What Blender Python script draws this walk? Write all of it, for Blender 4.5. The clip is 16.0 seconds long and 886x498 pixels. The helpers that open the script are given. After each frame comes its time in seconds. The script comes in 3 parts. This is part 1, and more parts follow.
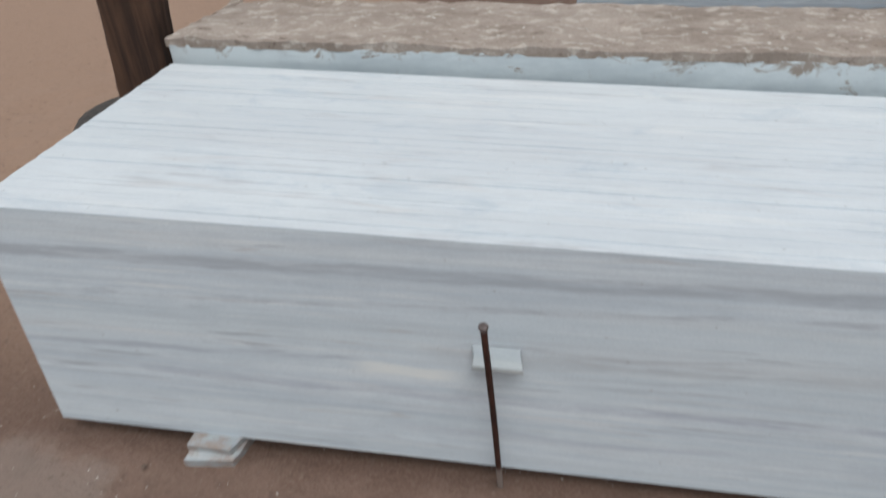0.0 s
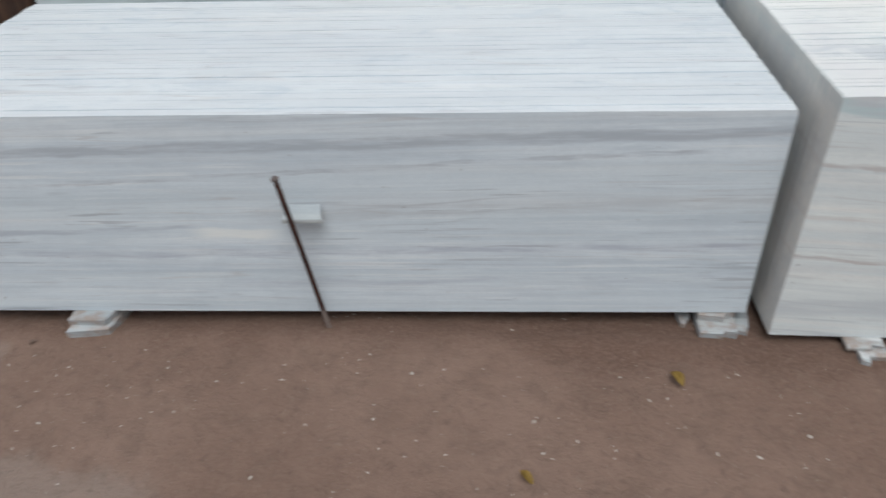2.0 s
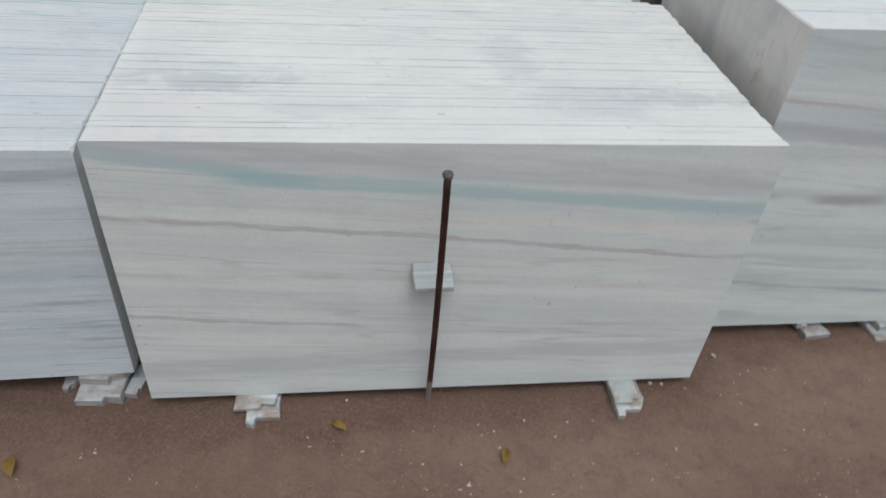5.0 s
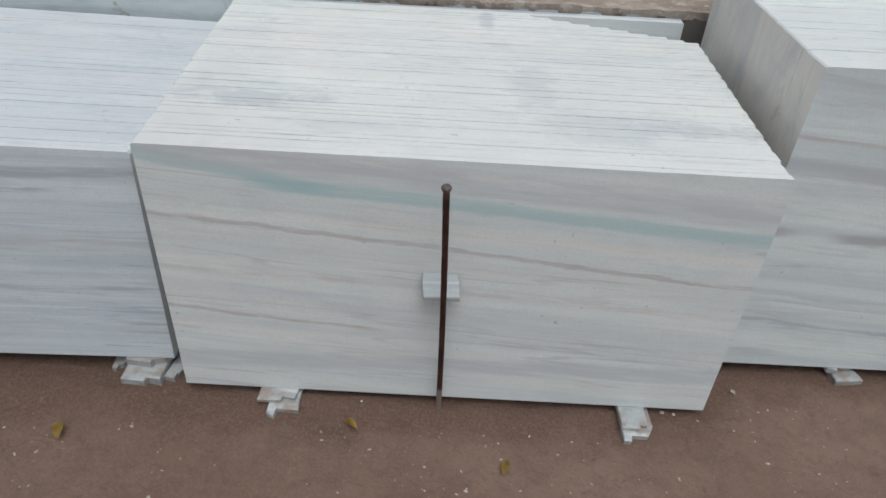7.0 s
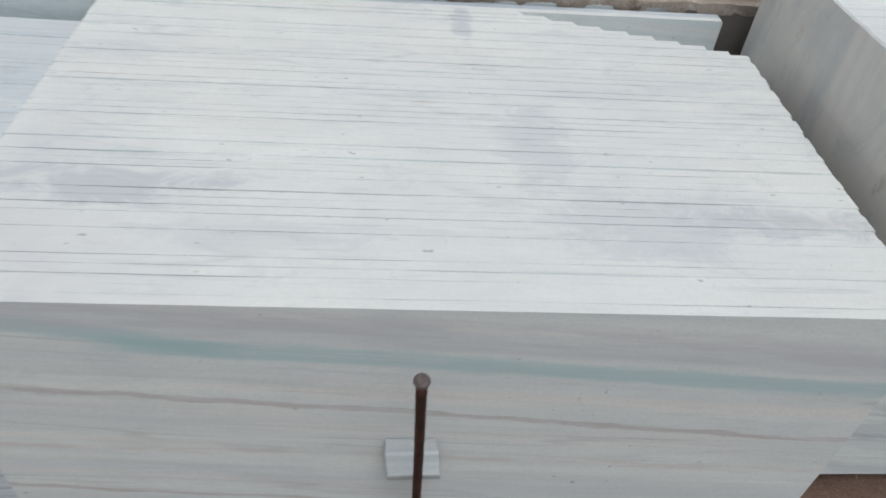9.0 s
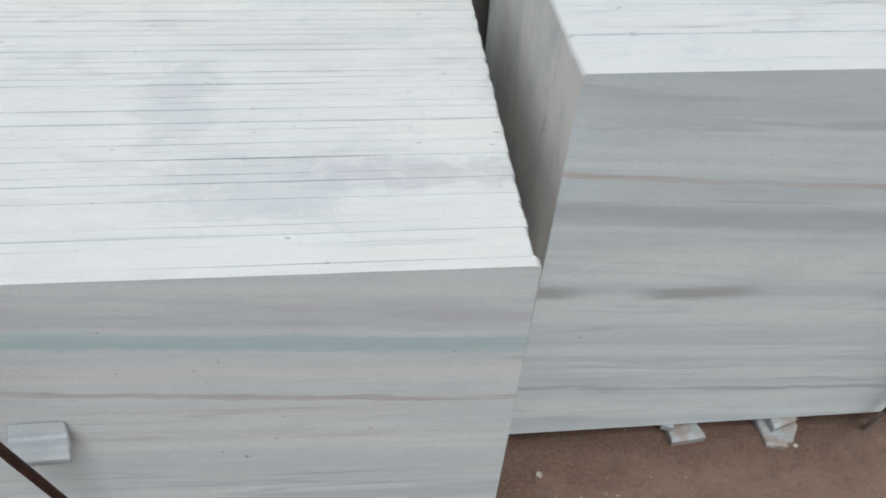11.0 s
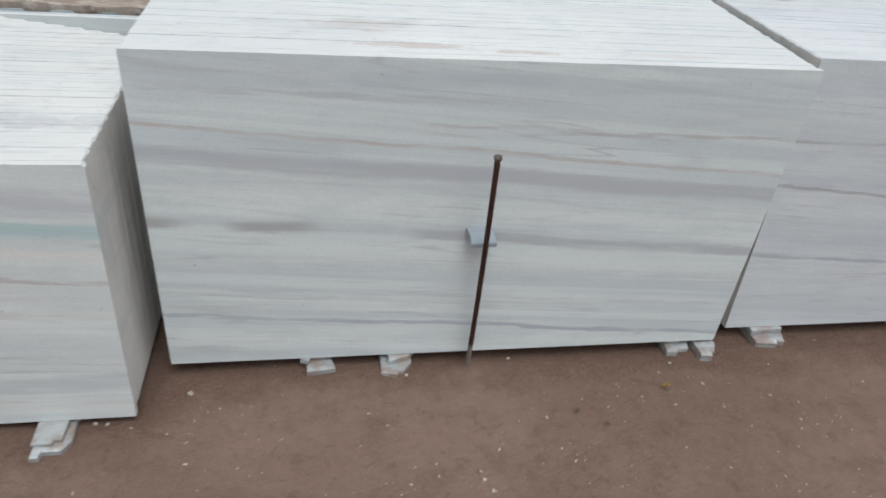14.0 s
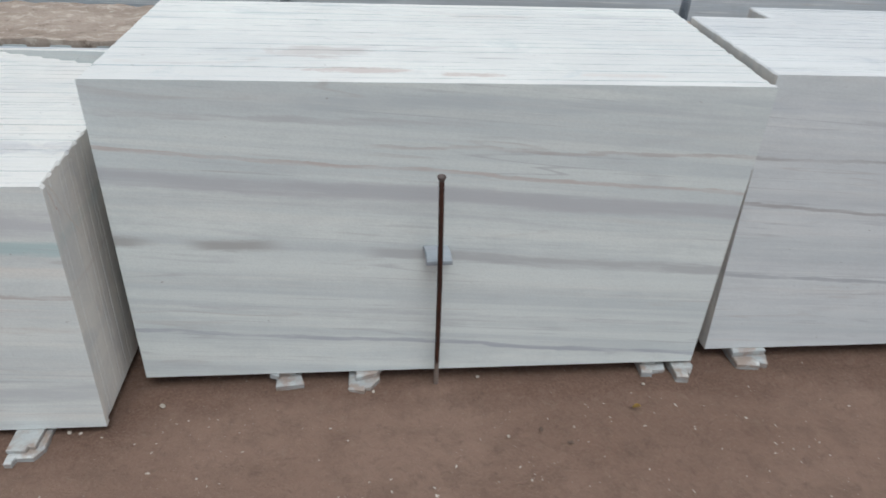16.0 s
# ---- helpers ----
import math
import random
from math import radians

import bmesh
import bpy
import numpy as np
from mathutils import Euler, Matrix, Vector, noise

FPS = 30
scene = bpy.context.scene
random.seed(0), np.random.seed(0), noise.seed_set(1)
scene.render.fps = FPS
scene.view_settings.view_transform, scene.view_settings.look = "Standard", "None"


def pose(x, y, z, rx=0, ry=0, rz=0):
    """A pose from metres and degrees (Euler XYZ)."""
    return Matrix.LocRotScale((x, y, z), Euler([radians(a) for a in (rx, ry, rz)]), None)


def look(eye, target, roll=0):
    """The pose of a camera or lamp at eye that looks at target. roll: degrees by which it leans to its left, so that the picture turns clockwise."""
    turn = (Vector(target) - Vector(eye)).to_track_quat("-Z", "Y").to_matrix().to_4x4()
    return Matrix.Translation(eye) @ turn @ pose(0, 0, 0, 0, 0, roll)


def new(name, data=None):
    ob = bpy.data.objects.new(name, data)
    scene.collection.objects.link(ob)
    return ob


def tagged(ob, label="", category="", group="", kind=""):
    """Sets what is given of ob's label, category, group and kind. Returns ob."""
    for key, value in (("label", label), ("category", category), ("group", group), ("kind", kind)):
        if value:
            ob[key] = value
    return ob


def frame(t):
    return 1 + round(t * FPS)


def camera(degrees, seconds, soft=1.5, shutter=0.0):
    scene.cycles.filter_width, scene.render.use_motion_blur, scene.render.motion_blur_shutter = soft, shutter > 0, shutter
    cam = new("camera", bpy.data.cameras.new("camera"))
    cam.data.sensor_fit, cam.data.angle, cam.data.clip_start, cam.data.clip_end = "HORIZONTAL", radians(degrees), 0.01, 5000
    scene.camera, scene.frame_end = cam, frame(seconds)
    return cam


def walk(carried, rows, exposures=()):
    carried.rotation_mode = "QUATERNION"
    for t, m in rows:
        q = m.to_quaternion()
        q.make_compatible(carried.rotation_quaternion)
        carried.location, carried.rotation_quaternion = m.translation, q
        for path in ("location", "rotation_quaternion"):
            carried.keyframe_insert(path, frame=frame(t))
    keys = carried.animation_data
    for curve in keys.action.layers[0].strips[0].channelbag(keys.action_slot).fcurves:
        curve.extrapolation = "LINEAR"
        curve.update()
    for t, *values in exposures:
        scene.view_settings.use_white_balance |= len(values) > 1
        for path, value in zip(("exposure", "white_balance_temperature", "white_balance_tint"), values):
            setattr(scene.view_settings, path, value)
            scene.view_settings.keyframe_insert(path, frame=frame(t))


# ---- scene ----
cam = camera(66.5, 16.0, soft=1.6, shutter=0.4)
KELVIN, TINT = 6310, 8
STOPS = ((0, 0.10), (1.5, 0.27), (2, 0.19), (3.5, 0.10), (4, 0.0), (5, -0.04), (7.5, -0.06), (8, -0.06), (10.5, -0.18), (11, 0.04), (12.5, 0.12), (14, 0.14), (16, 0.12))
PATH = [
    (0, (0.006, 0.051, 1.583), (-0.347, 1.662, 0.452), -2.5),
    (0.5, (0.0, -0.152, 1.582), (-0.315, 1.395, 0.355), -2.3),
    (1, (0.093, -0.271, 1.601), (-0.173, 1.328, 0.429), -2.7),
    (1.5, (0.325, -0.384, 1.586), (-0.047, 1.168, 0.38), -3.2),
    (2, (0.506, -0.39, 1.57), (0.29, 1.184, 0.355), -4.1),
    (2.5, (0.783, -0.237, 1.56), (0.772, 1.304, 0.285), -2.3),
    (3, (0.947, -0.185, 1.562), (1.189, 1.349, 0.301), -1.8),
    (3.5, (1.269, -0.206, 1.575), (1.419, 1.376, 0.361), -0.4),
    (4, (1.501, -0.238, 1.553), (1.738, 1.338, 0.345), 0.2),
    (4.5, (1.685, -0.12, 1.535), (2.019, 1.373, 0.246), 4.0),
    (5, (1.834, -0.027, 1.547), (2.092, 1.499, 0.28), 5.2),
    (5.2, (1.881, -0.047, 1.564), (2.034, 1.521, 0.332), 3.5),
    (7.3, (2.006, -0.152, 1.578), (2.020, 1.461, 0.395), 3.3),
    (7.5, (1.945, -0.079, 1.576), (1.982, 1.566, 0.44), 3.6),
    (8, (1.899, 0.117, 1.556), (1.978, 1.704, 0.343), 2.5),
    (8.2, (1.889, 0.203, 1.564), (1.989, 1.778, 0.345), 3.5),
    (10.3, (2.318, 0.850, 1.480), (2.571, 2.083, -0.074), 4.0),
    (10.5, (2.38, 0.806, 1.48), (2.674, 2.039, -0.068), 2.6),
    (11, (2.595, 0.554, 1.503), (2.772, 1.963, 0.095), 3.0),
    (11.5, (2.691, 0.323, 1.516), (2.786, 1.877, 0.261), 0.5),
    (12, (2.754, 0.05, 1.505), (2.926, 1.621, 0.279), 2.6),
    (12.5, (2.878, -0.134, 1.559), (3.118, 1.483, 0.407), 2.3),
    (13, (3.07, -0.321, 1.56), (3.315, 1.33, 0.459), 4.2),
    (13.5, (3.199, -0.33, 1.576), (3.478, 1.289, 0.435), 1.8),
    (14, (3.32, -0.233, 1.562), (3.69, 1.385, 0.447), 6.3),
    (14.5, (3.384, -0.133, 1.55), (3.78, 1.464, 0.413), 7.6),
    (15, (3.424, -0.108, 1.553), (3.828, 1.446, 0.361), 7.4),
    (15.5, (3.486, -0.201, 1.592), (3.693, 1.473, 0.518), 4.5),
    (16, (3.585, -0.311, 1.588), (3.808, 1.367, 0.522), 3.4),
]
walk(cam, [(t, look(eye, target, roll)) for t, eye, target, roll in PATH],
     exposures=[(t, stops, KELVIN, TINT) for t, stops in STOPS])

# ---- world, sun, exposure ----
world = bpy.data.worlds.new("overcast_sky")
scene.world = world
world.use_nodes = True
wn, wl = world.node_tree.nodes, world.node_tree.links
sky = wn.new("ShaderNodeTexSky")
sky.sky_type, sky.sun_disc = "NISHITA", False
sky.sun_elevation, sky.sun_rotation = radians(80), radians(165)
sky.air_density, sky.dust_density, sky.ozone_density = 1.0, 3.0, 0.6
wn["Background"].inputs["Strength"].default_value = 0.115
clouds = wn.new("ShaderNodeHueSaturation")
clouds.inputs["Saturation"].default_value = 0.15
wl.new(sky.outputs[0], clouds.inputs["Color"])
wl.new(clouds.outputs[0], wn["Background"].inputs["Color"])
sun = new("sun", bpy.data.lights.new("sun", "SUN"))
sun.data.energy, sun.data.angle, sun.data.color = 1.25, radians(35), (1.0, 0.99, 0.975)
sun.matrix_world = look((0.9, -2.9, 6.0), (0, 0.0, 0))


# ---- materials ----
class Nodes:
    """Short hands for a node material."""

    def __init__(self, name, rough=0.6):
        self.mat = bpy.data.materials.new(name)
        self.mat.use_nodes = True
        self.tree = self.mat.node_tree
        self.bsdf = self.tree.nodes["Principled BSDF"]
        self.bsdf.inputs["Roughness"].default_value = rough
        self.pos = self.tree.nodes.new("ShaderNodeNewGeometry").outputs["Position"]

    def put(self, socket, value):
        if hasattr(value, "links"):
            self.tree.links.new(value, socket)
        elif isinstance(value, tuple) and len(value) == 3 and socket.type == "RGBA":
            socket.default_value = (*value, 1)
        else:
            socket.default_value = value

    def math(self, op, a, b=0.0):
        n = self.tree.nodes.new("ShaderNodeMath")
        n.operation = op
        self.put(n.inputs[0], a)
        self.put(n.inputs[1], b)
        return n.outputs[0]

    def axes(self, v=None):
        n = self.tree.nodes.new("ShaderNodeSeparateXYZ")
        self.put(n.inputs[0], v or self.pos)
        return n.outputs[0], n.outputs[1], n.outputs[2]

    def noise(self, scale=(1, 1, 1), shift=(0, 0, 0), detail=4.0, rough=0.6, v=None, warp=0.0):
        m = self.tree.nodes.new("ShaderNodeMapping")
        self.put(m.inputs["Vector"], v or self.pos)
        m.inputs["Scale"].default_value, m.inputs["Location"].default_value = scale, shift
        n = self.tree.nodes.new("ShaderNodeTexNoise")
        n.inputs["Scale"].default_value, n.inputs["Detail"].default_value = 1.0, detail
        n.inputs["Roughness"].default_value, n.inputs["Distortion"].default_value = rough, warp
        self.tree.links.new(m.outputs[0], n.inputs["Vector"])
        return n.outputs["Fac"]

    def ramp(self, v, a, b, lo=0.0, hi=1.0):
        n = self.tree.nodes.new("ShaderNodeMapRange")
        n.interpolation_type = "SMOOTHSTEP"
        for i, x in enumerate((v, a, b, lo, hi)):
            self.put(n.inputs[i], x)
        return n.outputs[0]

    def mix(self, f, a, b, mode="MIX"):
        n = self.tree.nodes.new("ShaderNodeMix")
        n.data_type, n.blend_type = "RGBA", mode
        self.put(n.inputs[0], f)
        self.put(n.inputs[6], a)
        self.put(n.inputs[7], b)
        return n.outputs[2]

    def random(self):
        return self.tree.nodes.new("ShaderNodeObjectInfo").outputs["Random"]

    def bump(self, height, distance, strength=1.0):
        n = self.tree.nodes.new("ShaderNodeBump")
        n.inputs["Strength"].default_value, n.inputs["Distance"].default_value = strength, distance
        self.put(n.inputs["Height"], height)
        self.put(self.bsdf.inputs["Normal"], n.outputs[0])

    def done(self, colour, rough=None):
        self.put(self.bsdf.inputs["Base Color"], colour)
        if rough is not None:
            self.put(self.bsdf.inputs["Roughness"], rough)
        return self.mat


def marble(name, seed, white, grey, streak=0.6, blotch=0.5, bands=(), spots=(), rough=0.55, dust=0.0, dip=0.0, veins=(), cream=0.10, ends=0.0, fine=1.0, broad=0.35, sawn=None):
    """Banded white marble, one pattern running through the whole block.
    bands: (x, z, slope, half width, colour, strength, from x, to x, how broken);
    spots: upright clouds in the block (x, y, half length, half width, colour, strength)."""
    k = Nodes(name, rough)
    x, y, z = k.axes()
    s = seed * 7.3
    # the bedding dips along the block
    bed = k.tree.nodes.new("ShaderNodeCombineXYZ")
    for i, v in enumerate((x, y, k.math("ADD", z, k.math("MULTIPLY", x, dip)))):
        k.put(bed.inputs[i], v)
    k.pos = bed.outputs[0]
    layer = k.noise((0.30, 2.6, 26 * fine), (s, 2, s), 9, 0.74, warp=0.2)
    soft = k.noise((0.7, 4.5, 20 * fine), (s, 0, s), 9, 0.74, warp=0.35)
    col = k.mix(k.math("MULTIPLY", k.ramp(soft, 0.42, 0.62), streak), white, grey)
    col = k.mix(k.math("MULTIPLY", k.ramp(layer, 0.48, 0.60), 0.22 + 0.45 * streak), col, tuple(0.95 * g for g in grey))
    # cloudy patches that stretch along the bedding
    cloud = k.noise((2.0, 3.4, 7), (0, s, 2 * s), 7, 0.68, warp=0.9)
    col = k.mix(k.math("MULTIPLY", k.ramp(cloud, 0.53, 0.70), blotch), col, tuple(0.88 * g for g in grey))
    mottle = k.noise((7, 9, 16), (s, 0, s), 6, 0.7)
    col = k.mix(k.ramp(mottle, 0.42, 0.66, 0.0, 0.22), col, tuple(0.82 * g for g in grey))
    # broad soft beds
    bed_tone = k.noise((0.16, 1.2, 9), (s, 1, s), 3, 0.5, warp=0.2)
    col = k.mix(k.math("MULTIPLY", k.ramp(bed_tone, 0.42, 0.58), broad), col, (0.575, 0.65, 0.685))
    bed_light = k.noise((0.2, 1.5, 14), (s, 5, s), 3, 0.5, warp=0.2)
    col = k.mix(k.math("MULTIPLY", k.ramp(bed_light, 0.50, 0.62), broad), col, tuple(1.02 * w for w in white))
    # warm cream tinge
    warm = k.noise((0.5, 2, 16), (2 * s, s, 0), 5, 0.6)
    col = k.mix(k.math("MULTIPLY", k.ramp(warm, 0.48, 0.66), cream), col, (0.82, 0.76, 0.71))
    # fibres: many short grey dashes of two sizes
    for sc, lo, hi, amount, tone in (((1.4, 12, 46), 0.56, 0.68, 0.34, (0.46, 0.49, 0.53)), ((4.0, 30, 120), 0.60, 0.70, 0.40, (0.38, 0.41, 0.46)),
                                     ((1.8, 18, 75), 0.54, 0.66, 0.55, (0.86, 0.87, 0.86))):
        fibre = k.noise(sc, (s + sc[0], s, 0), 5, 0.62, warp=0.15)
        where = k.noise((0.9, 3.5, 7), (s, 3 + sc[0], 0), 3, 0.55)
        dash = k.math("MULTIPLY", k.ramp(fibre, lo, hi), k.ramp(where, 0.36, 0.62, 0.25, 1.0))
        col = k.mix(k.math("MULTIPLY", dash, fine * amount * (0.35 + 0.65 * streak)), col, tone)
    thin = k.noise((2.4, 30, 85), (s, s, 5), 4, 0.55)
    patch = k.noise((1.6, 5, 9), (s, 8, 0), 3, 0.55)
    thread = k.math("MULTIPLY", k.ramp(thin, 0.60, 0.66), k.ramp(patch, 0.48, 0.60))
    col = k.mix(k.math("MULTIPLY", thread, fine * (0.25 + 0.4 * streak)), col, (0.23, 0.25, 0.29))
    # hairline veins that wander with the bedding and break off
    for sc, wide, amount, tone in (((0.28, 3.0, 7.5), 0.010, 0.62, (0.36, 0.38, 0.42)), ((0.45, 4.0, 14 * fine), 0.013, 0.50, (0.45, 0.42, 0.41)),
                                   ((0.35, 5.0, 11 * fine), 0.022, 0.45, (0.50, 0.54, 0.58))):
        level = k.noise(sc, (s, 4 * sc[1], s + sc[2]), 3, 0.55, warp=0.2)
        line = k.ramp(k.math("ABSOLUTE", k.math("SUBTRACT", level, 0.5)), 0.1 * wide, wide, 1.0, 0.0)
        rest = k.noise((1.7, 9, 13), (sc[2], s, 2), 4, 0.6)
        line = k.math("MULTIPLY", line, k.ramp(rest, 0.46, 0.64))
        col = k.mix(k.math("MULTIPLY", line, amount * (0.4 + 0.6 * streak)), col, tone)
    # crystalline grain
    grain = k.noise((150, 150, 210), (s, 0, 0), 3, 0.6)
    col = k.mix(k.ramp(grain, 0.34, 0.62, 0.13, 0.0), col, tuple(0.62 * g for g in grey))
    wave = k.math("MULTIPLY", k.math("SUBTRACT", k.noise((1.5, 1.5, 0), (s, 0, 0), 3, 0.55), 0.5), 0.05)
    ragged = k.math("MULTIPLY", k.math("SUBTRACT", k.noise((7, 9, 45), (s, 0, 0), 5, 0.7), 0.5), 0.030)
    wave = k.math("ADD", wave, ragged)
    for i, (bx, bz, slope, half, tone, strength, xa, xb, broken) in enumerate(bands):
        line = k.math("ADD", k.math("MULTIPLY", k.math("SUBTRACT", x, bx), slope), bz)
        off = k.math("ABSOLUTE", k.math("SUBTRACT", k.math("SUBTRACT", z, line), wave))
        mask = k.ramp(off, half * 0.45, half * 1.2, 1.0, 0.0)
        reach = k.math("MULTIPLY", k.ramp(x, xa - 0.05, xa + 0.05), k.ramp(x, xb - 0.06, xb + 0.06, 1.0, 0.0))
        gaps = k.noise((3.6, 4, 42), (i * 3.7 + s, 0, i), 6, 0.68)
        gaps = k.ramp(gaps, 0.28 + 0.25 * broken, 0.46 + 0.3 * broken, max(0.0, 0.75 - broken), 1.0)
        mask = k.math("MULTIPLY", k.math("MULTIPLY", mask, reach), k.math("MULTIPLY", gaps, strength))
        col = k.mix(mask, col, tone)
    for vx, vy, vz, slope, tone in veins:
        away = k.math("ADD", k.math("SUBTRACT", y, vy), k.math("MULTIPLY", k.math("SUBTRACT", z, vz), slope))
        away = k.math("ADD", away, k.math("MULTIPLY", k.math("SUBTRACT", k.noise((3, 3, 30), (s, 0, 4), 3, 0.6), 0.5), 0.03))
        mask = k.ramp(k.math("ABSOLUTE", away), 0.001, 0.005, 1.0, 0.0)
        mask = k.math("MULTIPLY", mask, k.math("MULTIPLY", k.ramp(x, vx - 0.004, vx), k.math("MULTIPLY", k.ramp(z, vz - 0.13, vz - 0.07), k.ramp(z, 0.790, 0.800, 1.0, 0.0))))
        col = k.mix(k.math("MULTIPLY", mask, 0.85), col, tone)
    # small pits and specks, dust, and a slight difference from slab to slab
    speck = k.noise((48, 48, 70), (s, 0, 0), 2, 0.5)
    col = k.mix(k.math("MULTIPLY", k.ramp(speck, 0.735, 0.79), 0.55), col, (0.26, 0.25, 0.25))
    col = k.mix(k.ramp(k.random(), 0.0, 1.0, 0.0, 0.07), col, (0.56, 0.56, 0.56))
    # sawn edges are raw and dusted warm white, the faces polished
    facing = k.axes(k.tree.nodes.new("ShaderNodeNewGeometry").outputs["Normal"])
    if sawn:
        edge = k.ramp(k.math("ABSOLUTE", facing[1]), 0.3, 0.6, 1.0, 0.0)
        col = k.mix(k.math("MULTIPLY", edge, 0.42), col, sawn)
        # grey wisps and pits that run across the edges of many slabs
        wisp = k.noise((3.2, 6.5, 3), (s, 3, 0), 9, 0.74, warp=0.8)
        col = k.mix(k.math("MULTIPLY", edge, k.ramp(wisp, 0.53, 0.68, 0.0, 0.5)), col, tuple(0.86 * g for g in grey))
        streaks = k.noise((2.2, 60, 8), (s, 0, 0), 5, 0.65)
        col = k.mix(k.math("MULTIPLY", edge, k.ramp(streaks, 0.56, 0.70, 0.0, 0.45)), col, tuple(0.8 * g for g in grey))
        pits = k.noise((34, 60, 40), (0, s, 1), 2, 0.5)
        col = k.mix(k.math("MULTIPLY", edge, k.ramp(pits, 0.72, 0.77, 0.0, 0.6)), col, (0.30, 0.30, 0.31))
    for i, (cx, cy, rx, ry, tone, strength) in enumerate(spots):
        dx = k.math("DIVIDE", k.math("SUBTRACT", x, cx), rx)
        dy = k.math("DIVIDE", k.math("SUBTRACT", y, cy), ry)
        d = k.math("ADD", k.math("MULTIPLY", dx, dx), k.math("MULTIPLY", dy, dy))
        rag = k.noise((8, 15, 4), (i, s, 0), 8, 0.75, warp=0.7)
        d = k.math("ADD", d, k.math("MULTIPLY", k.math("SUBTRACT", rag, 0.46), 5.5))
        col = k.mix(k.math("MULTIPLY", k.ramp(d, 0.2, 1.3, 1.0, 0.0), strength), col, tone)
    if ends:
        # the sawn ends are stained cream and grey by rain and slurry
        end = k.ramp(k.math("ABSOLUTE", facing[0]), 0.75, 0.95)
        stain = k.noise((4, 5, 3.2), (0, s, 0), 6, 0.66, warp=0.8)
        worn = k.mix(k.ramp(stain, 0.40, 0.64), (0.74, 0.71, 0.66), (0.55, 0.55, 0.545))
        worn = k.mix(k.ramp(k.noise((9, 16, 7), (s, 2, 0), 5, 0.7), 0.60, 0.72, 0.0, 0.5), worn, (0.40, 0.32, 0.26))
        col = k.mix(k.math("MULTIPLY", end, ends), col, worn)
    if dust:
        dirt = k.noise((16, 16, 30), (0, s, 0), 5, 0.65)
        col = k.mix(k.math("MULTIPLY", k.ramp(dirt, 0.40, 0.66), dust), col, (0.27, 0.205, 0.165))
    saw = k.noise((3, 90, 140), (0, s, 0), 3, 0.6)
    k.bump(saw, 0.0012, 0.5)
    return k.done(col, k.ramp(saw, 0.3, 0.7, rough - 0.06, rough + 0.12))


MARBLE_A = marble("grey_streaked_marble", 1.0, (0.675, 0.745, 0.795), (0.49, 0.57, 0.64), 0.60, 0.30, (
    (-1.46, 0.650, 0.010, 0.020, (0.36, 0.40, 0.45), 0.75, -1.6, 1.3, 0.35),
    (-1.45, 0.525, 0.040, 0.009, (0.33, 0.36, 0.41), 0.70, -1.6, 1.0, 0.6),
    (-1.40, 0.360, 0.035, 0.012, (0.38, 0.43, 0.50), 0.70, -1.6, -0.5, 0.5),
    (-1.05, 0.290, 0.008, 0.016, (0.38, 0.42, 0.50), 0.70, -1.1, 1.2, 0.55),
    (0.10, 0.180, 0.010, 0.020, (0.42, 0.47, 0.55), 0.55, -0.4, 1.3, 0.6),
    (-0.36, 0.368, 0.010, 0.020, (0.80, 0.82, 0.80), 0.80, -0.48, -0.24, 0.1),
    (0.00, 0.440, 0.020, 0.030, (0.44, 0.47, 0.50), 0.50, -0.3, 1.3, 0.5)), sawn=(0.67, 0.66, 0.65))
MARBLE_B = marble("cream_marble_with_green_band", 2.0, (0.785, 0.83, 0.82), (0.60, 0.66, 0.685), 0.48, 0.28, (
    (1.30, 0.790, -0.170, 0.022, (0.37, 0.56, 0.59), 0.64, 1.2, 1.72, 0.1),
    (1.65, 0.722, -0.070, 0.022, (0.37, 0.56, 0.59), 0.64, 1.55, 2.9, 0.15),
    (2.00, 0.760, -0.055, 0.040, (0.54, 0.57, 0.61), 0.8, 1.3, 2.9, 0.45),
    (1.29, 0.626, -0.088, 0.008, (0.43, 0.38, 0.37), 0.62, 1.2, 2.9, 0.3),
    (1.29, 0.330, -0.090, 0.008, (0.42, 0.35, 0.33), 0.65, 1.2, 1.85, 0.45),
    (1.34, 0.140, 0.022, 0.034, (0.53, 0.57, 0.60), 0.75, 1.2, 2.9, 0.3),
    (1.29, 0.465, -0.05, 0.010, (0.55, 0.50, 0.47), 0.50, 1.2, 2.9, 0.6)), (
    (1.50, 1.47, 0.26, 0.06, (0.50, 0.53, 0.56), 0.75), (1.38, 1.92, 0.13, 0.05, (0.54, 0.57, 0.60), 0.45),
    (2.13, 2.10, 0.030, 0.11, (0.46, 0.49, 0.53), 0.60), (2.24, 1.62, 0.09, 0.16, (0.52, 0.55, 0.58), 0.50),
    (2.66, 1.42, 0.20, 0.05, (0.48, 0.50, 0.54), 0.60), (2.42, 1.40, 0.22, 0.10, (0.52, 0.55, 0.58), 0.50),
    (1.75, 1.36, 0.22, 0.035, (0.58, 0.60, 0.62), 0.40), (2.40, 1.80, 0.12, 0.05, (0.60, 0.62, 0.64), 0.35)), dip=0.06, cream=0.35, fine=0.6, broad=0.35, sawn=(0.79, 0.755, 0.72), ends=0.6,
    veins=((2.795, 1.235, 0.80, 0.35, (0.36, 0.17, 0.12)), (2.795, 1.30, 0.70, 0.5, (0.50, 0.42, 0.34))))
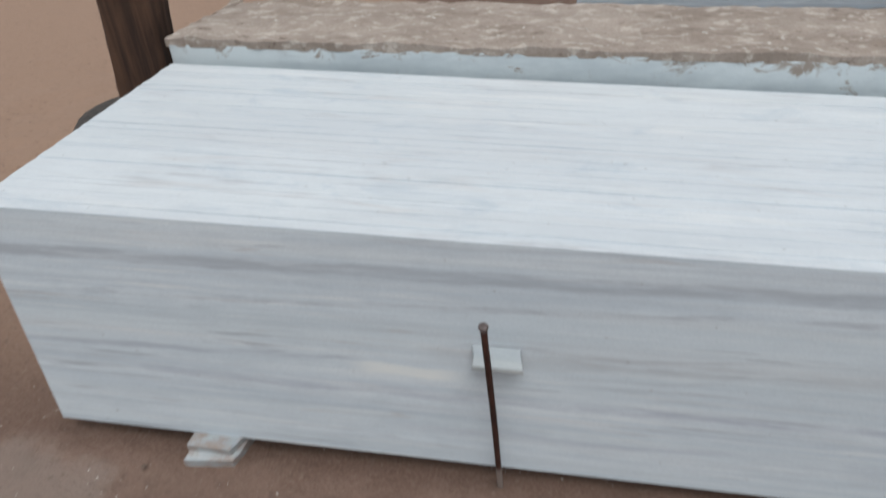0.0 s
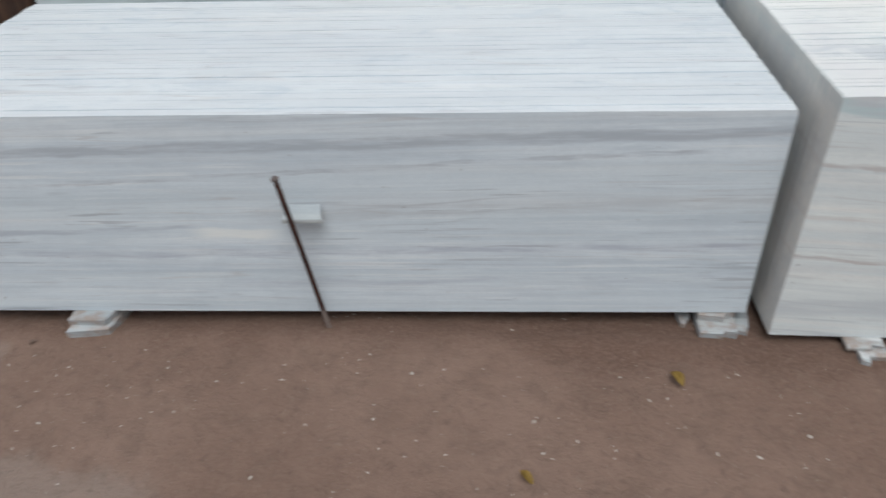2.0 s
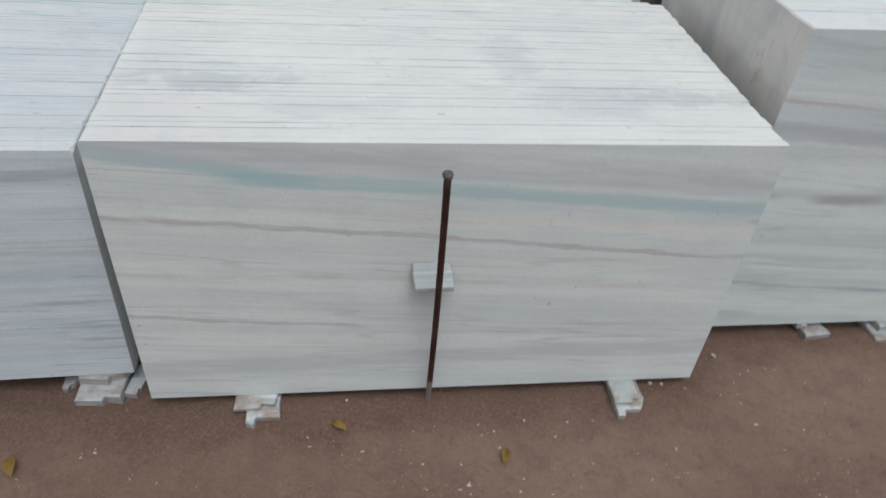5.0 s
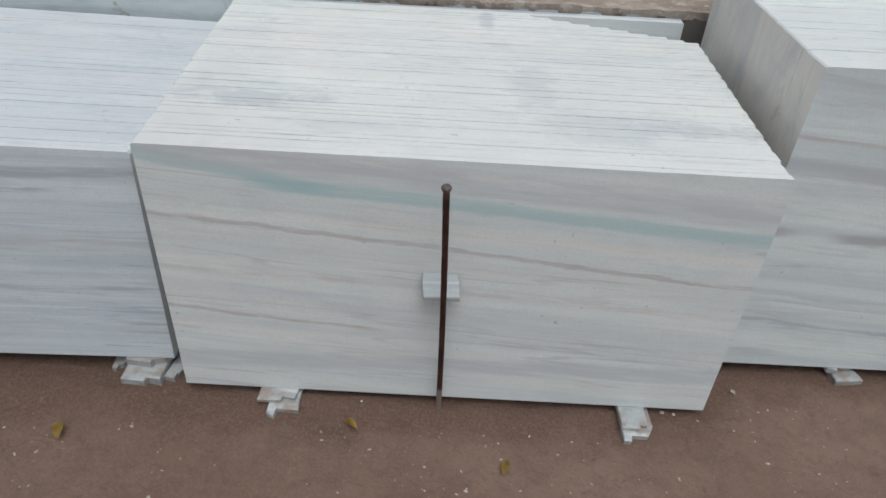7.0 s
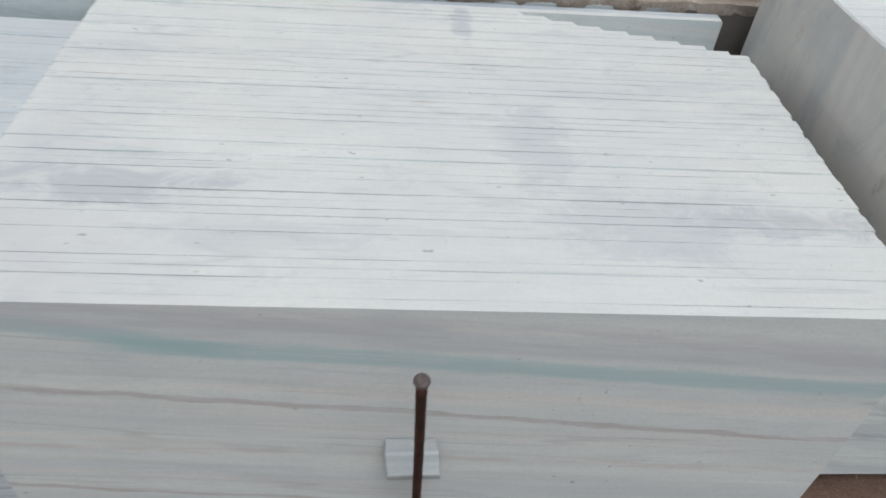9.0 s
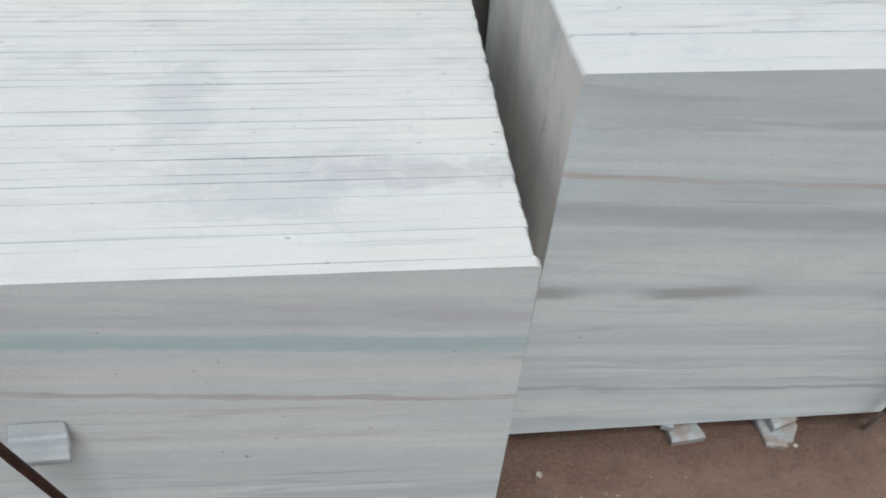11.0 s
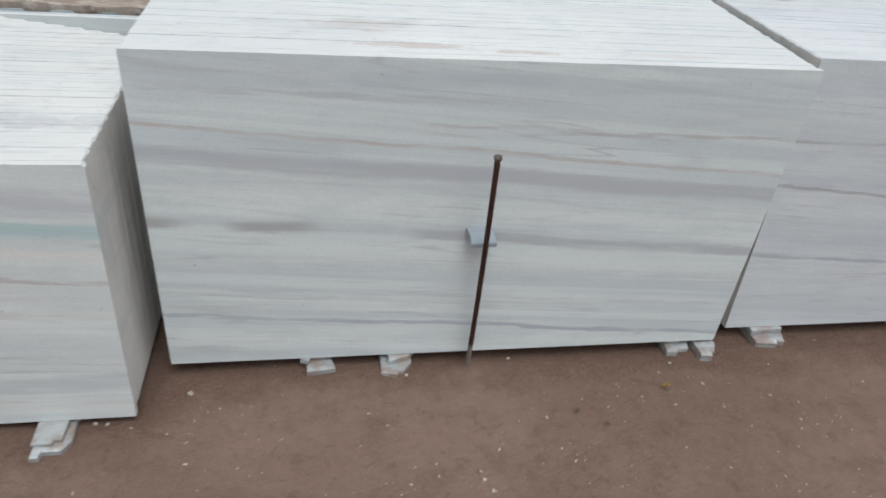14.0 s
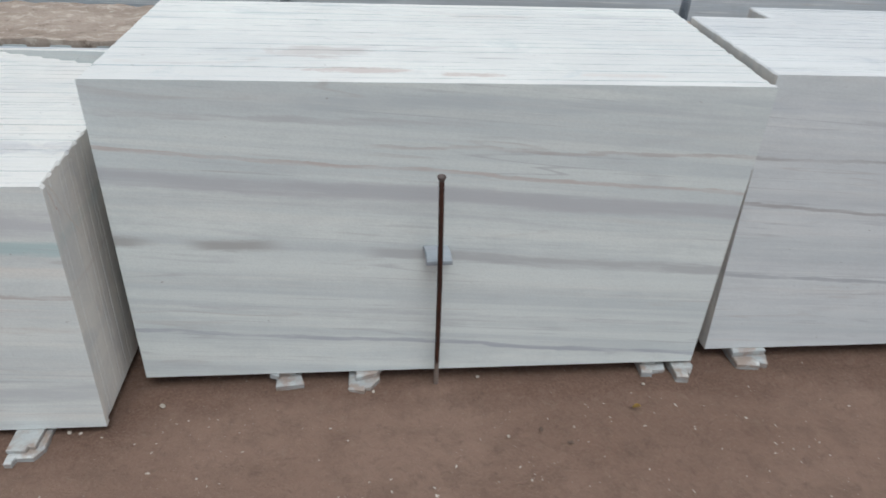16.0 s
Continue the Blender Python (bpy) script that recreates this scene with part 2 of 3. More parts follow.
MARBLE_C = marble("white_marble_with_grey_band", 3.0, (0.78, 0.85, 0.85), (0.585, 0.665, 0.70), 0.50, 0.25, (
    (2.89, 0.755, -0.068, 0.030, (0.50, 0.53, 0.57), 0.85, 2.8, 4.8, 0.1),
    (2.89, 0.553, -0.010, 0.019, (0.44, 0.46, 0.465), 0.95, 2.8, 2.96, 0.0),
    (3.20, 0.540, -0.030, 0.022, (0.44, 0.46, 0.465), 0.95, 3.10, 3.31, 0.05),
    (3.57, 0.507, -0.075, 0.021, (0.48, 0.515, 0.54), 0.85, 3.60, 4.8, 0.25),
    (2.90, 0.838, -0.079, 0.007, (0.52, 0.43, 0.40), 0.62, 2.8, 4.8, 0.4),
    (3.66, 0.965, 0.000, 0.022, (0.52, 0.59, 0.63), 0.70, 3.4, 4.8, 0.35),
    (2.90, 0.935, -0.030, 0.010, (0.50, 0.53, 0.56), 0.65, 2.8, 3.9, 0.4),
    (3.80, 0.837, -0.025, 0.006, (0.46, 0.42, 0.41), 0.55, 3.6, 4.8, 0.4),
    (2.95, 0.235, -0.090, 0.009, (0.40, 0.45, 0.52), 0.80, 2.8, 4.8, 0.45),
    (2.95, 0.340, -0.080, 0.010, (0.50, 0.54, 0.58), 0.60, 2.8, 4.8, 0.55)), (
    (3.45, 1.63, 0.15, 0.07, (0.56, 0.54, 0.53), 0.75), (3.55, 1.475, 0.17, 0.024, (0.55, 0.48, 0.46), 0.75),
    (3.87, 1.450, 0.10, 0.026, (0.54, 0.47, 0.44), 0.75), (3.20, 1.62, 0.10, 0.04, (0.58, 0.62, 0.64), 0.45),
    (4.30, 1.46, 0.14, 0.022, (0.66, 0.58, 0.54), 0.40), (4.45, 2.08, 0.25, 0.02, (0.55, 0.57, 0.60), 0.6)), dip=0.07, ends=0.8, fine=0.42, broad=0.6, sawn=(0.81, 0.765, 0.735))
MARBLE_D = marble("white_marble_with_thin_grey_veins", 4.0, (0.72, 0.77, 0.80), (0.55, 0.605, 0.655), 0.55, 0.30, (
    (4.76, 0.950, 0.0, 0.022, (0.55, 0.61, 0.67), 0.55, 4.6, 7.2, 0.4),
    (4.77, 0.789, -0.04, 0.007, (0.40, 0.41, 0.43), 0.75, 4.6, 7.2, 0.35),
    (4.77, 0.636, -0.10, 0.008, (0.36, 0.36, 0.38), 0.80, 4.6, 7.2, 0.35),
    (4.79, 0.370, -0.08, 0.008, (0.38, 0.42, 0.47), 0.75, 4.6, 7.2, 0.35)), dip=0.06, ends=0.8, fine=0.6, sawn=(0.74, 0.73, 0.72))
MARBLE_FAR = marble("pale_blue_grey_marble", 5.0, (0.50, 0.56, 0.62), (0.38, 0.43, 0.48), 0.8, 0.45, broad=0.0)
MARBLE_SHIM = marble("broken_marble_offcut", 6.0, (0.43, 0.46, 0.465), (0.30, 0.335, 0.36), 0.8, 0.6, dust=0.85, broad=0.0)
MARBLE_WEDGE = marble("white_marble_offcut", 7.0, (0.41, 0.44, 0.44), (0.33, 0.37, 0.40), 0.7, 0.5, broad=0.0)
MARBLE_SLATE = marble("blue_grey_marble_offcut", 8.0, (0.30, 0.35, 0.40), (0.22, 0.26, 0.30), 0.7, 0.5, broad=0.0)


def ground_material():
    k = Nodes("packed_red_brown_earth", 0.95)
    x, y, z = k.axes()
    big = k.noise((1.1, 1.3, 1), (3, 1, 0), 5, 0.6)
    mid = k.noise((9, 9, 4), (0, 4, 0), 5, 0.65)
    fine = k.noise((120, 120, 60), (0, 0, 0), 4, 0.7)
    col = k.mix(k.ramp(big, 0.35, 0.68), (0.178, 0.110, 0.082), (0.240, 0.158, 0.122))
    col = k.mix(k.ramp(mid, 0.42, 0.75, 0.0, 0.55), col, (0.120, 0.077, 0.056))
    # darker, redder earth along the foot of the stacks, with an uneven edge
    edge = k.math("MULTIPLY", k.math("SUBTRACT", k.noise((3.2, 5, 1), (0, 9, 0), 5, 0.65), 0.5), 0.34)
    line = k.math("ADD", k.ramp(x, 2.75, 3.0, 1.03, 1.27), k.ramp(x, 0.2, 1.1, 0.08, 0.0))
    dark_foot = k.ramp(k.math("SUBTRACT", k.math("ADD", y, edge), line), -0.05, 0.10)
    col = k.mix(k.math("MULTIPLY", dark_foot, 0.75), col, (0.105, 0.058, 0.040))
    # redder loose sand away from the stacks
    far = k.ramp(k.math("SUBTRACT", k.math("MULTIPLY", x, -1.0), k.math("MULTIPLY", k.noise((2, 2, 1)), 0.8)), 0.9, 1.5)
    far = k.math("MULTIPLY", far, k.ramp(y, 0.9, 2.2))
    col = k.mix(far, col, (0.36, 0.235, 0.165))
    # pale smears of marble slurry dried on the earth
    def smear(cx, cy, rx, ry):
        dx = k.math("DIVIDE", k.math("SUBTRACT", x, cx), rx)
        dy = k.math("DIVIDE", k.math("SUBTRACT", y, cy), ry)
        d = k.math("ADD", k.math("MULTIPLY", dx, dx), k.math("MULTIPLY", dy, dy))
        d = k.math("ADD", d, k.math("MULTIPLY", k.math("SUBTRACT", k.noise((5, 5, 1), (cx, 0, 0), 5, 0.65), 0.5), 3.2))
        return k.ramp(d, 0.5, 1.4, 1.0, 0.0)
    for cx, cy, rx, ry in ((-1.45, 0.92, 0.26, 0.22), (-0.80, 0.45, 0.38, 0.20)):
        col = k.mix(k.math("MULTIPLY", smear(cx, cy, rx, ry), 0.5), col, (0.27, 0.225, 0.195))
    col = k.mix(k.ramp(fine, 0.35, 0.75, 0.0, 0.45), col, (0.265, 0.185, 0.145))
    grit = k.noise((260, 260, 120), (5, 0, 0), 2, 0.5)
    col = k.mix(k.ramp(grit, 0.68, 0.76, 0.0, 0.6), col, (0.45, 0.39, 0.335))
    col = k.mix(k.ramp(grit, 0.22, 0.32, 0.5, 0.0), col, (0.09, 0.06, 0.045))
    clod = k.noise((26, 26, 10), (2, 7, 0), 6, 0.72, warp=0.5)
    col = k.mix(k.ramp(clod, 0.30, 0.46, 0.45, 0.0), col, (0.10, 0.066, 0.050))
    col = k.mix(k.ramp(clod, 0.56, 0.72, 0.0, 0.40), col, (0.26, 0.195, 0.155))
    relief = k.math("ADD", k.math("MULTIPLY", mid, 2.0), k.math("MULTIPLY", clod, 1.3))
    relief = k.math("ADD", relief, k.math("ADD", k.math("MULTIPLY", fine, 0.35), k.math("MULTIPLY", grit, 0.15)))
    k.bump(relief, 0.016, 0.75)
    return k.done(col)


def crust_material():
    k = Nodes("weathered_concrete_crust", 0.95)
    big = k.noise((2.2, 5, 3), (1, 0, 0), 5, 0.65)
    mid = k.noise((14, 22, 14), (0, 2, 0), 5, 0.7)
    fine = k.noise((110, 110, 110), (0, 0, 3), 4, 0.7)
    col = k.mix(k.ramp(big, 0.35, 0.65), (0.29, 0.235, 0.195), (0.42, 0.355, 0.305))
    col = k.mix(k.ramp(mid, 0.52, 0.64, 0.0, 0.8), col, (0.58, 0.52, 0.46))
    col = k.mix(k.ramp(mid, 0.30, 0.42, 0.75, 0.0), col, (0.13, 0.095, 0.07))
    col = k.mix(k.ramp(fine, 0.4, 0.8, 0.0, 0.5), col, (0.20, 0.15, 0.12))
    k.bump(k.math("ADD", mid, k.math("MULTIPLY", fine, 0.4)), 0.014, 0.8)
    return k.done(col)


def plaster_material():
    k = Nodes("stained_pale_blue_plaster", 0.8)
    x, y, z = k.axes()
    big = k.noise((3, 3, 8), (0, 0, 1), 5, 0.65)
    col = k.mix(k.ramp(big, 0.35, 0.7), (0.60, 0.66, 0.68), (0.47, 0.53, 0.56))
    stain = k.noise((6.5, 6, 13), (4, 0, 0), 6, 0.7, warp=0.6)
    edge = k.math("ADD", stain, k.ramp(z, 0.77, 0.86, 0.0, 0.14))
    col = k.mix(k.ramp(edge, 0.63, 0.72, 0.0, 0.85), col, (0.24, 0.18, 0.135))
    dark = k.noise((16, 8, 5), (0, 0, 7), 4, 0.6)
    col = k.mix(k.ramp(dark, 0.60, 0.72, 0.0, 0.55), col, (0.30, 0.29, 0.27))
    # the lower and the bare end stretches are brown with earth
    bare = k.ramp(x, 2.6, 2.75)
    col = k.mix(k.math("MULTIPLY", bare, 0.9), col, (0.10, 0.075, 0.058))
    k.bump(stain, 0.006, 0.7)
    return k.done(col)


def rust_material(name, dark, light, rough=0.7):
    k = Nodes(name, rough)
    n = k.noise((60, 60, 22), (1, 0, 0), 5, 0.65)
    col = k.mix(k.ramp(n, 0.35, 0.7), dark, light)
    x, y, z = k.axes()
    low = k.math("ADD", z, k.math("MULTIPLY", k.math("SUBTRACT", n, 0.5), 0.05))
    col = k.mix(k.ramp(low, 0.085, 0.11, 0.75, 0.0), col, (0.33, 0.28, 0.25))
    k.bsdf.inputs["Metallic"].default_value = 0.25
    k.bump(n, 0.002, 0.6)
    return k.done(col)


def wood_material():
    k = Nodes("dark_brown_weathered_wood", 0.85)
    grain = k.noise((38, 38, 2.2), (0, 0, 0), 6, 0.65, warp=0.4)
    big = k.noise((5, 5, 2), (2, 0, 0), 3, 0.5)
    col = k.mix(k.ramp(grain, 0.35, 0.7), (0.028, 0.014, 0.009), (0.085, 0.043, 0.025))
    col = k.mix(k.ramp(big, 0.5, 0.75, 0.0, 0.7), col, (0.115, 0.060, 0.034))
    k.bump(grain, 0.006, 0.8)
    return k.done(col)


def plain(name, colour, other, rough, scale=40.0):
    k = Nodes(name, rough)
    n = k.noise((scale, scale, scale), (0, 0, 0), 4, 0.6)
    c = k.mix(k.ramp(n, 0.35, 0.68), colour, other)
    c = k.mix(k.ramp(k.random(), 0.0, 1.0, 0.0, 0.25), c, other)
    k.bump(n, 0.002, 0.5)
    return k.done(c)


EARTH, CRUST, PLASTER, WOOD = ground_material(), crust_material(), plaster_material(), wood_material()
RUST = rust_material("rust_brown_iron", (0.030, 0.011, 0.008), (0.075, 0.028, 0.018))
RUST_HEAD = plain("worn_grey_iron_head", (0.055, 0.042, 0.038), (0.14, 0.11, 0.105), 0.55, 120)
RUBBER = plain("dusty_black_rubber", (0.03, 0.028, 0.027), (0.07, 0.06, 0.052), 0.9, 30)
CHIP = plain("white_marble_chip", (0.36, 0.32, 0.275), (0.58, 0.54, 0.49), 0.7, 60)
LEAF = plain("dry_yellow_leaf", (0.30, 0.19, 0.035), (0.42, 0.28, 0.07), 0.7, 50)
STONE = plain("dusty_brown_pebble", (0.10, 0.07, 0.055), (0.17, 0.12, 0.09), 0.9, 50)


# ---- mesh helpers ----
def part(name, bm, material, parent=None, label=""):
    """Link a bmesh as one mesh object under a thing."""
    bmesh.ops.recalc_face_normals(bm, faces=bm.faces)
    me = bpy.data.meshes.new(name)
    bm.to_mesh(me)
    bm.free()
    me.materials.append(material)
    ob = new(name, me)
    if parent:
        ob.parent = parent
    return tagged(ob, label)


def prism(outline, front, back):
    """A solid from an outline in x and z; front and back give y at each point of it."""
    bm = bmesh.new()
    a = [bm.verts.new((x, front(x, z), z)) for x, z in outline]
    b = [bm.verts.new((x, back(x, z), z)) for x, z in outline]
    bm.faces.new(a)
    bm.faces.new(b[::-1])
    for i in range(len(a)):
        j = (i + 1) % len(a)
        bm.faces.new((a[i], b[i], b[j], a[j]))
    return bm


def flake(outline, z0, z1, tilt=(0.0, 0.0)):
    """A flat broken piece: an outline in x and y between two heights."""
    bm = bmesh.new()
    cx = sum(p[0] for p in outline) / len(outline)
    cy = sum(p[1] for p in outline) / len(outline)
    lift = lambda x, y: (x - cx) * tilt[0] + (y - cy) * tilt[1]
    a = [bm.verts.new((cx + (x - cx) * 0.95, cy + (y - cy) * 0.95, z1 + lift(x, y))) for x, y in outline]
    m = [bm.verts.new((x, y, z1 - 0.004 + lift(x, y))) for x, y in outline]
    b = [bm.verts.new((x, y, z0 + lift(x, y))) for x, y in outline]
    bm.faces.new(a)
    bm.faces.new(b[::-1])
    for u, v in ((a, m), (m, b)):
        for i in range(len(u)):
            j = (i + 1) % len(u)
            bm.faces.new((u[i], v[i], v[j], u[j]))
    return bm


def block(x0, x1, y0, y1, z0, z1):
    return prism([(x0, z0), (x1, z0), (x1, z1), (x0, z1)], lambda x, z: y0, lambda x, z: y1)


# ---- the ground and the dividing wall ----
def ground():
    def steps(near0, near1, step, far):
        mid = list(np.arange(near0, near1, step))
        out, d = [], step
        edge = near1
        while edge < far:
            out.append(edge)
            d *= 1.35
            edge += d
        left, d, edge = [], step, near0 - step
        while edge > -far:
            left.append(edge)
            d *= 1.35
            edge -= d
        return left[::-1] + mid + out
    xs, ys = steps(-3.6, 6.6, 0.034, 500), steps(-1.4, 4.2, 0.034, 500)
    verts = []
    for yy in ys:
        for xx in xs:
            near = 1.0 if -4 < xx < 7 and -2 < yy < 5 else 0.0
            h = 0.010 * noise.noise((xx * 1.3, yy * 1.3, 0)) + 0.004 * noise.noise((xx * 6, yy * 6, 3)) + 0.002 * noise.noise((xx * 17, yy * 17, 5))
            sand = max(0.0, min(1.0, (-xx - 1.6) * 1.5)) * (0.03 * noise.noise((xx * 2.6, yy * 2.6, 9)) + 0.016 * noise.noise((xx * 7, yy * 7, 2)))
            # a low crumbled ridge of earth along the foot of the stacks
            foot = 1.165 if xx < 2.85 else 1.335
            ridge = math.exp(-((yy - foot) / 0.035) ** 2) * max(0.0, 0.008 + 0.018 * noise.noise((xx * 5, yy * 9, 7)) + 0.008 * noise.noise((xx * 19, yy * 19, 1)))
            h += ridge if -1.5 < xx < 6.6 else 0.0
            verts.append((xx, yy, (h + sand) * near - 0.004))
    n = len(xs)
    faces = [(j * n + i, j * n + i + 1, (j + 1) * n + i + 1, (j + 1) * n + i) for j in range(len(ys) - 1) for i in range(n - 1)]
    me = bpy.data.meshes.new("ground")
    me.from_pydata(verts, [], faces)
    me.polygons.foreach_set("use_smooth", [True] * len(faces))
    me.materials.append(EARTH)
    return tagged(new("ground", me), "packed red-brown earth strewn with marble grit", "ground", kind="structure")


ground()
WALL_FACE, WALL_BACK, WALL_TOP, WALL_LEFT, WALL_RIGHT = 2.252, 2.735, 0.866, -1.46, 8.0


def dividing_wall():
    wall = tagged(new("wall_dividing"), "low pale plastered dividing wall with a crusty top", "wall", kind="structure")
    bm = bmesh.new()
    xs = np.arange(WALL_LEFT, WALL_RIGHT + 0.01, 0.05)
    zs = (-0.05, 0.3, 0.6, 0.75, 0.82, WALL_TOP - 0.022)
    rows = [[bm.verts.new((x, WALL_FACE + 0.004 * noise.noise((x * 5, z * 7, 1)), z)) for x in xs] for z in zs]
    back = [[bm.verts.new((x, WALL_BACK, z)) for x in xs] for z in (zs[0], zs[-1])]
    for r, s in zip(rows, rows[1:]):
        for i in range(len(xs) - 1):
            bm.faces.new((r[i], r[i + 1], s[i + 1], s[i]))
    for r, s in ((back[1], back[0]), (rows[-1], back[1])):
        for i in range(len(xs) - 1):
            bm.faces.new((r[i], r[i + 1], s[i + 1], s[i]))
    for e in (0, -1):
        bm.faces.new([r[e] for r in rows] + [back[1][e], back[0][e]])
    part("plaster_face", bm, PLASTER, wall)
    # the rough mortar bed on top, its edge broken away unevenly
    bm = bmesh.new()
    ys = np.linspace(WALL_FACE - 0.004, WALL_BACK, 20)
    xs = np.arange(WALL_LEFT, WALL_RIGHT + 0.01, 0.025)
    grid = []
    for j, y in enumerate(ys):
        row = []
        for i, x in enumerate(xs):
            h = 0.012 * noise.noise((x * 4, y * 7, 2)) + 0.008 * noise.noise((x * 15, y * 19, 4)) + 0.004 * noise.noise((x * 40, y * 40, 6))
            z = WALL_TOP + h + 0.03 * (y - WALL_FACE)
            yy = y + (0.010 * noise.noise((x * 13, 1, 8)) + 0.006 * noise.noise((x * 37, 1, 2)) if j == 0 else 0)
            xx = x + (0.05 * noise.noise((y * 9, 3, 3)) + 0.12 * (y - WALL_FACE) if i == 0 else 0)
            row.append(bm.verts.new((xx, yy, z)))
        grid.append(row)
    for r, s in zip(grid, grid[1:]):
        for i in range(len(xs) - 1):
            bm.faces.new((r[i], r[i + 1], s[i + 1], s[i]))
    low = [bm.verts.new((v.co.x, v.co.y + 0.004, WALL_TOP - 0.03)) for v in grid[0]]
    for i in range(len(xs) - 1):
        bm.faces.new((low[i], low[i + 1], grid[0][i + 1], grid[0][i]))
    side = [bm.verts.new((r[0].co.x, r[0].co.y, WALL_TOP - 0.03)) for r in grid]
    for j in range(len(ys) - 1):
        bm.faces.new((side[j], grid[j][0], grid[j + 1][0], side[j + 1]))
    part("mortar_bed", bm, CRUST, wall, "flaking brown-grey mortar bed")
    return wall


dividing_wall()


# ---- the stacks of slabs ----
def stack(label, material, group, count, left, right, front, back, base, top, lean=0.0, jitter=0.004,
          proud=0.0, chips=None, shade=None, skew=(0.0, 0.0), seed=1, gaping=0.7):
    """A block of slabs standing on edge, one behind another.
    left, right: x at the foot and top; front, back: y at the foot at the left and right end;
    base: z; top: z at front left, front right and at the back; lean: y per metre of height; skew: how far the ends shift from front to back."""
    rng = random.Random(seed)
    thing = tagged(new("marble_stack"), label, "marble slabs", group)
    thing.location = ((left[0] + right[0]) / 2, (front[0] + back[0]) / 2, base)
    inverse = Matrix.Translation(thing.location).inverted()
    for i in range(count):
        f0, f1 = i / count, (i + 0.998) / count
        open_by = gaping * rng.choice((0.0008, 0.0010, 0.0012, 0.0014, 0.0020))
        off = rng.uniform(0, 50)
        el, er = rng.uniform(-jitter, jitter) + skew[0] * f0, rng.uniform(-jitter, jitter) + skew[1] * f0
        xl = [v + el for v in left]
        xr = [v + er - (proud if i else 0) for v in right]
        dz = rng.uniform(-0.0009, 0.0009)
        rise = top[2] - (top[0] + top[1]) / 2
        zl, zr = top[0] + rise * f0 + dz + rng.uniform(-1, 1) * 0.0008, top[1] + rise * f0 + dz + rng.uniform(-1, 1) * 0.0008
        cut = chips(f0) if chips else None

        def yat(x, z, f):
            u = (x - left[0]) / (right[0] - left[0])
            a = front[0] + (front[1] - front[0]) * u
            b = back[0] + (back[1] - back[0]) * u
            gap = open_by * min(1.0, max(0.0, x - left[0] - 0.01) * 12, max(0.0, right[0] - 0.03 - x) * 12) * max(0.0, 0.25 + 1.6 * noise.noise((x * 4.2 + off, z * 2, off))) if f > f0 else 0.0
            return a + (b - a) * f + lean * (z - base) * (1 - 0.6 * f) - gap

        pts = [(xl[0], base), (xr[0], base)]
        mid = [(xr[0] + (xr[1] - xr[0]) * s + rng.uniform(-1, 1) * 0.0005, base + (zr - base) * s) for s in (0.35, 0.7)]
        pts += mid
        if cut:
            cx, drop = cut
            pts += [(xr[1], zr - drop), (xr[1] - (xr[1] - cx) * 0.35, zr - drop * 0.72 + rng.uniform(-1, 1) * 0.004),
                    (xr[1] - (xr[1] - cx) * 0.72, zr - drop * 0.30 + rng.uniform(-1, 1) * 0.004), (cx, zr)]
            ends = tuple(1 - j / 10 for j in range(1, 10))
        else:
            nick = rng.uniform(0.002, 0.004) if i % 3 else rng.uniform(0.003, 0.009)
            pts += [(xr[1], zr - nick), (xr[1] - nick * 0.8, zr)]
            ends = tuple(1 - j / 26 for j in range(1, 26))
        start = pts[-1][0]
        for s in ends:
            pts.append((xl[1] + (start - xl[1]) * s, zl + (zr - zl) * s + rng.uniform(-1, 1) * 0.0004))
        pts += [(xl[1] + 0.004, zl), (xl[1], zl - 0.004)]
        pts += [(xl[0] + (xl[1] - xl[0]) * s + rng.uniform(-1, 1) * 0.0005, base + (zl - base) * s) for s in (0.7, 0.35)]
        bm = prism(pts, lambda x, z: yat(x, z, f0), lambda x, z: yat(x, z, f1))
        bm.transform(inverse)
        mat = shade if shade and i == count - 1 else material
        part("slab", bm, mat, thing)
    return thing


FRONT_ROW, BACK_ROW = "stacks before the wall", "stacks behind the wall"
stack("long low block of grey-streaked white marble slabs on edge", MARBLE_A, FRONT_ROW, 50,
      (-1.437, -1.446), (1.229, 1.234), (1.190, 1.262), (2.195, 2.205), 0.055, (0.775, 0.737, 0.770), 0.055, 0.001, 0.0, skew=(0.0, -0.03), seed=11)


def broken_corner(f):
    """The hindmost slabs of the cream block have lost their top corner."""
    if f < 0.78 or f > 0.955:
        return None
    u = (f - 0.78) / 0.175
    return 2.79 - 0.56 * u ** 1.1, 0.13 + 0.10 * u


stack("block of cream-white marble slabs with a pale green band", MARBLE_B, FRONT_ROW, 52,
      (1.285, 1.290), (2.815, 2.821), (1.190, 1.184), (2.225, 2.232), 0.030, (0.813, 0.813, 0.842), 0.025, 0.0006, 0.008,
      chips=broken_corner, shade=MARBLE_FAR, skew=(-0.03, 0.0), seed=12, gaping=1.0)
stack("tall block of white marble slabs with grey bands", MARBLE_C, FRONT_ROW, 43,
      (2.880, 2.883), (4.703, 4.704), (1.374, 1.374), (2.19, 2.235), 0.044, (1.017, 1.025, 1.03), 0.002, 0.0006, 0.008, skew=(0.004, 0.045), seed=13)
stack("block of white marble slabs with thin grey veins", MARBLE_D, FRONT_ROW, 33,
      (4.775, 4.731), (7.1, 7.1), (1.426, 1.426), (2.07, 2.07), 0.050, (1.041, 1.041, 1.048), 0.012, 0.0012, 0.0, skew=(0.018, 0.0), seed=14)
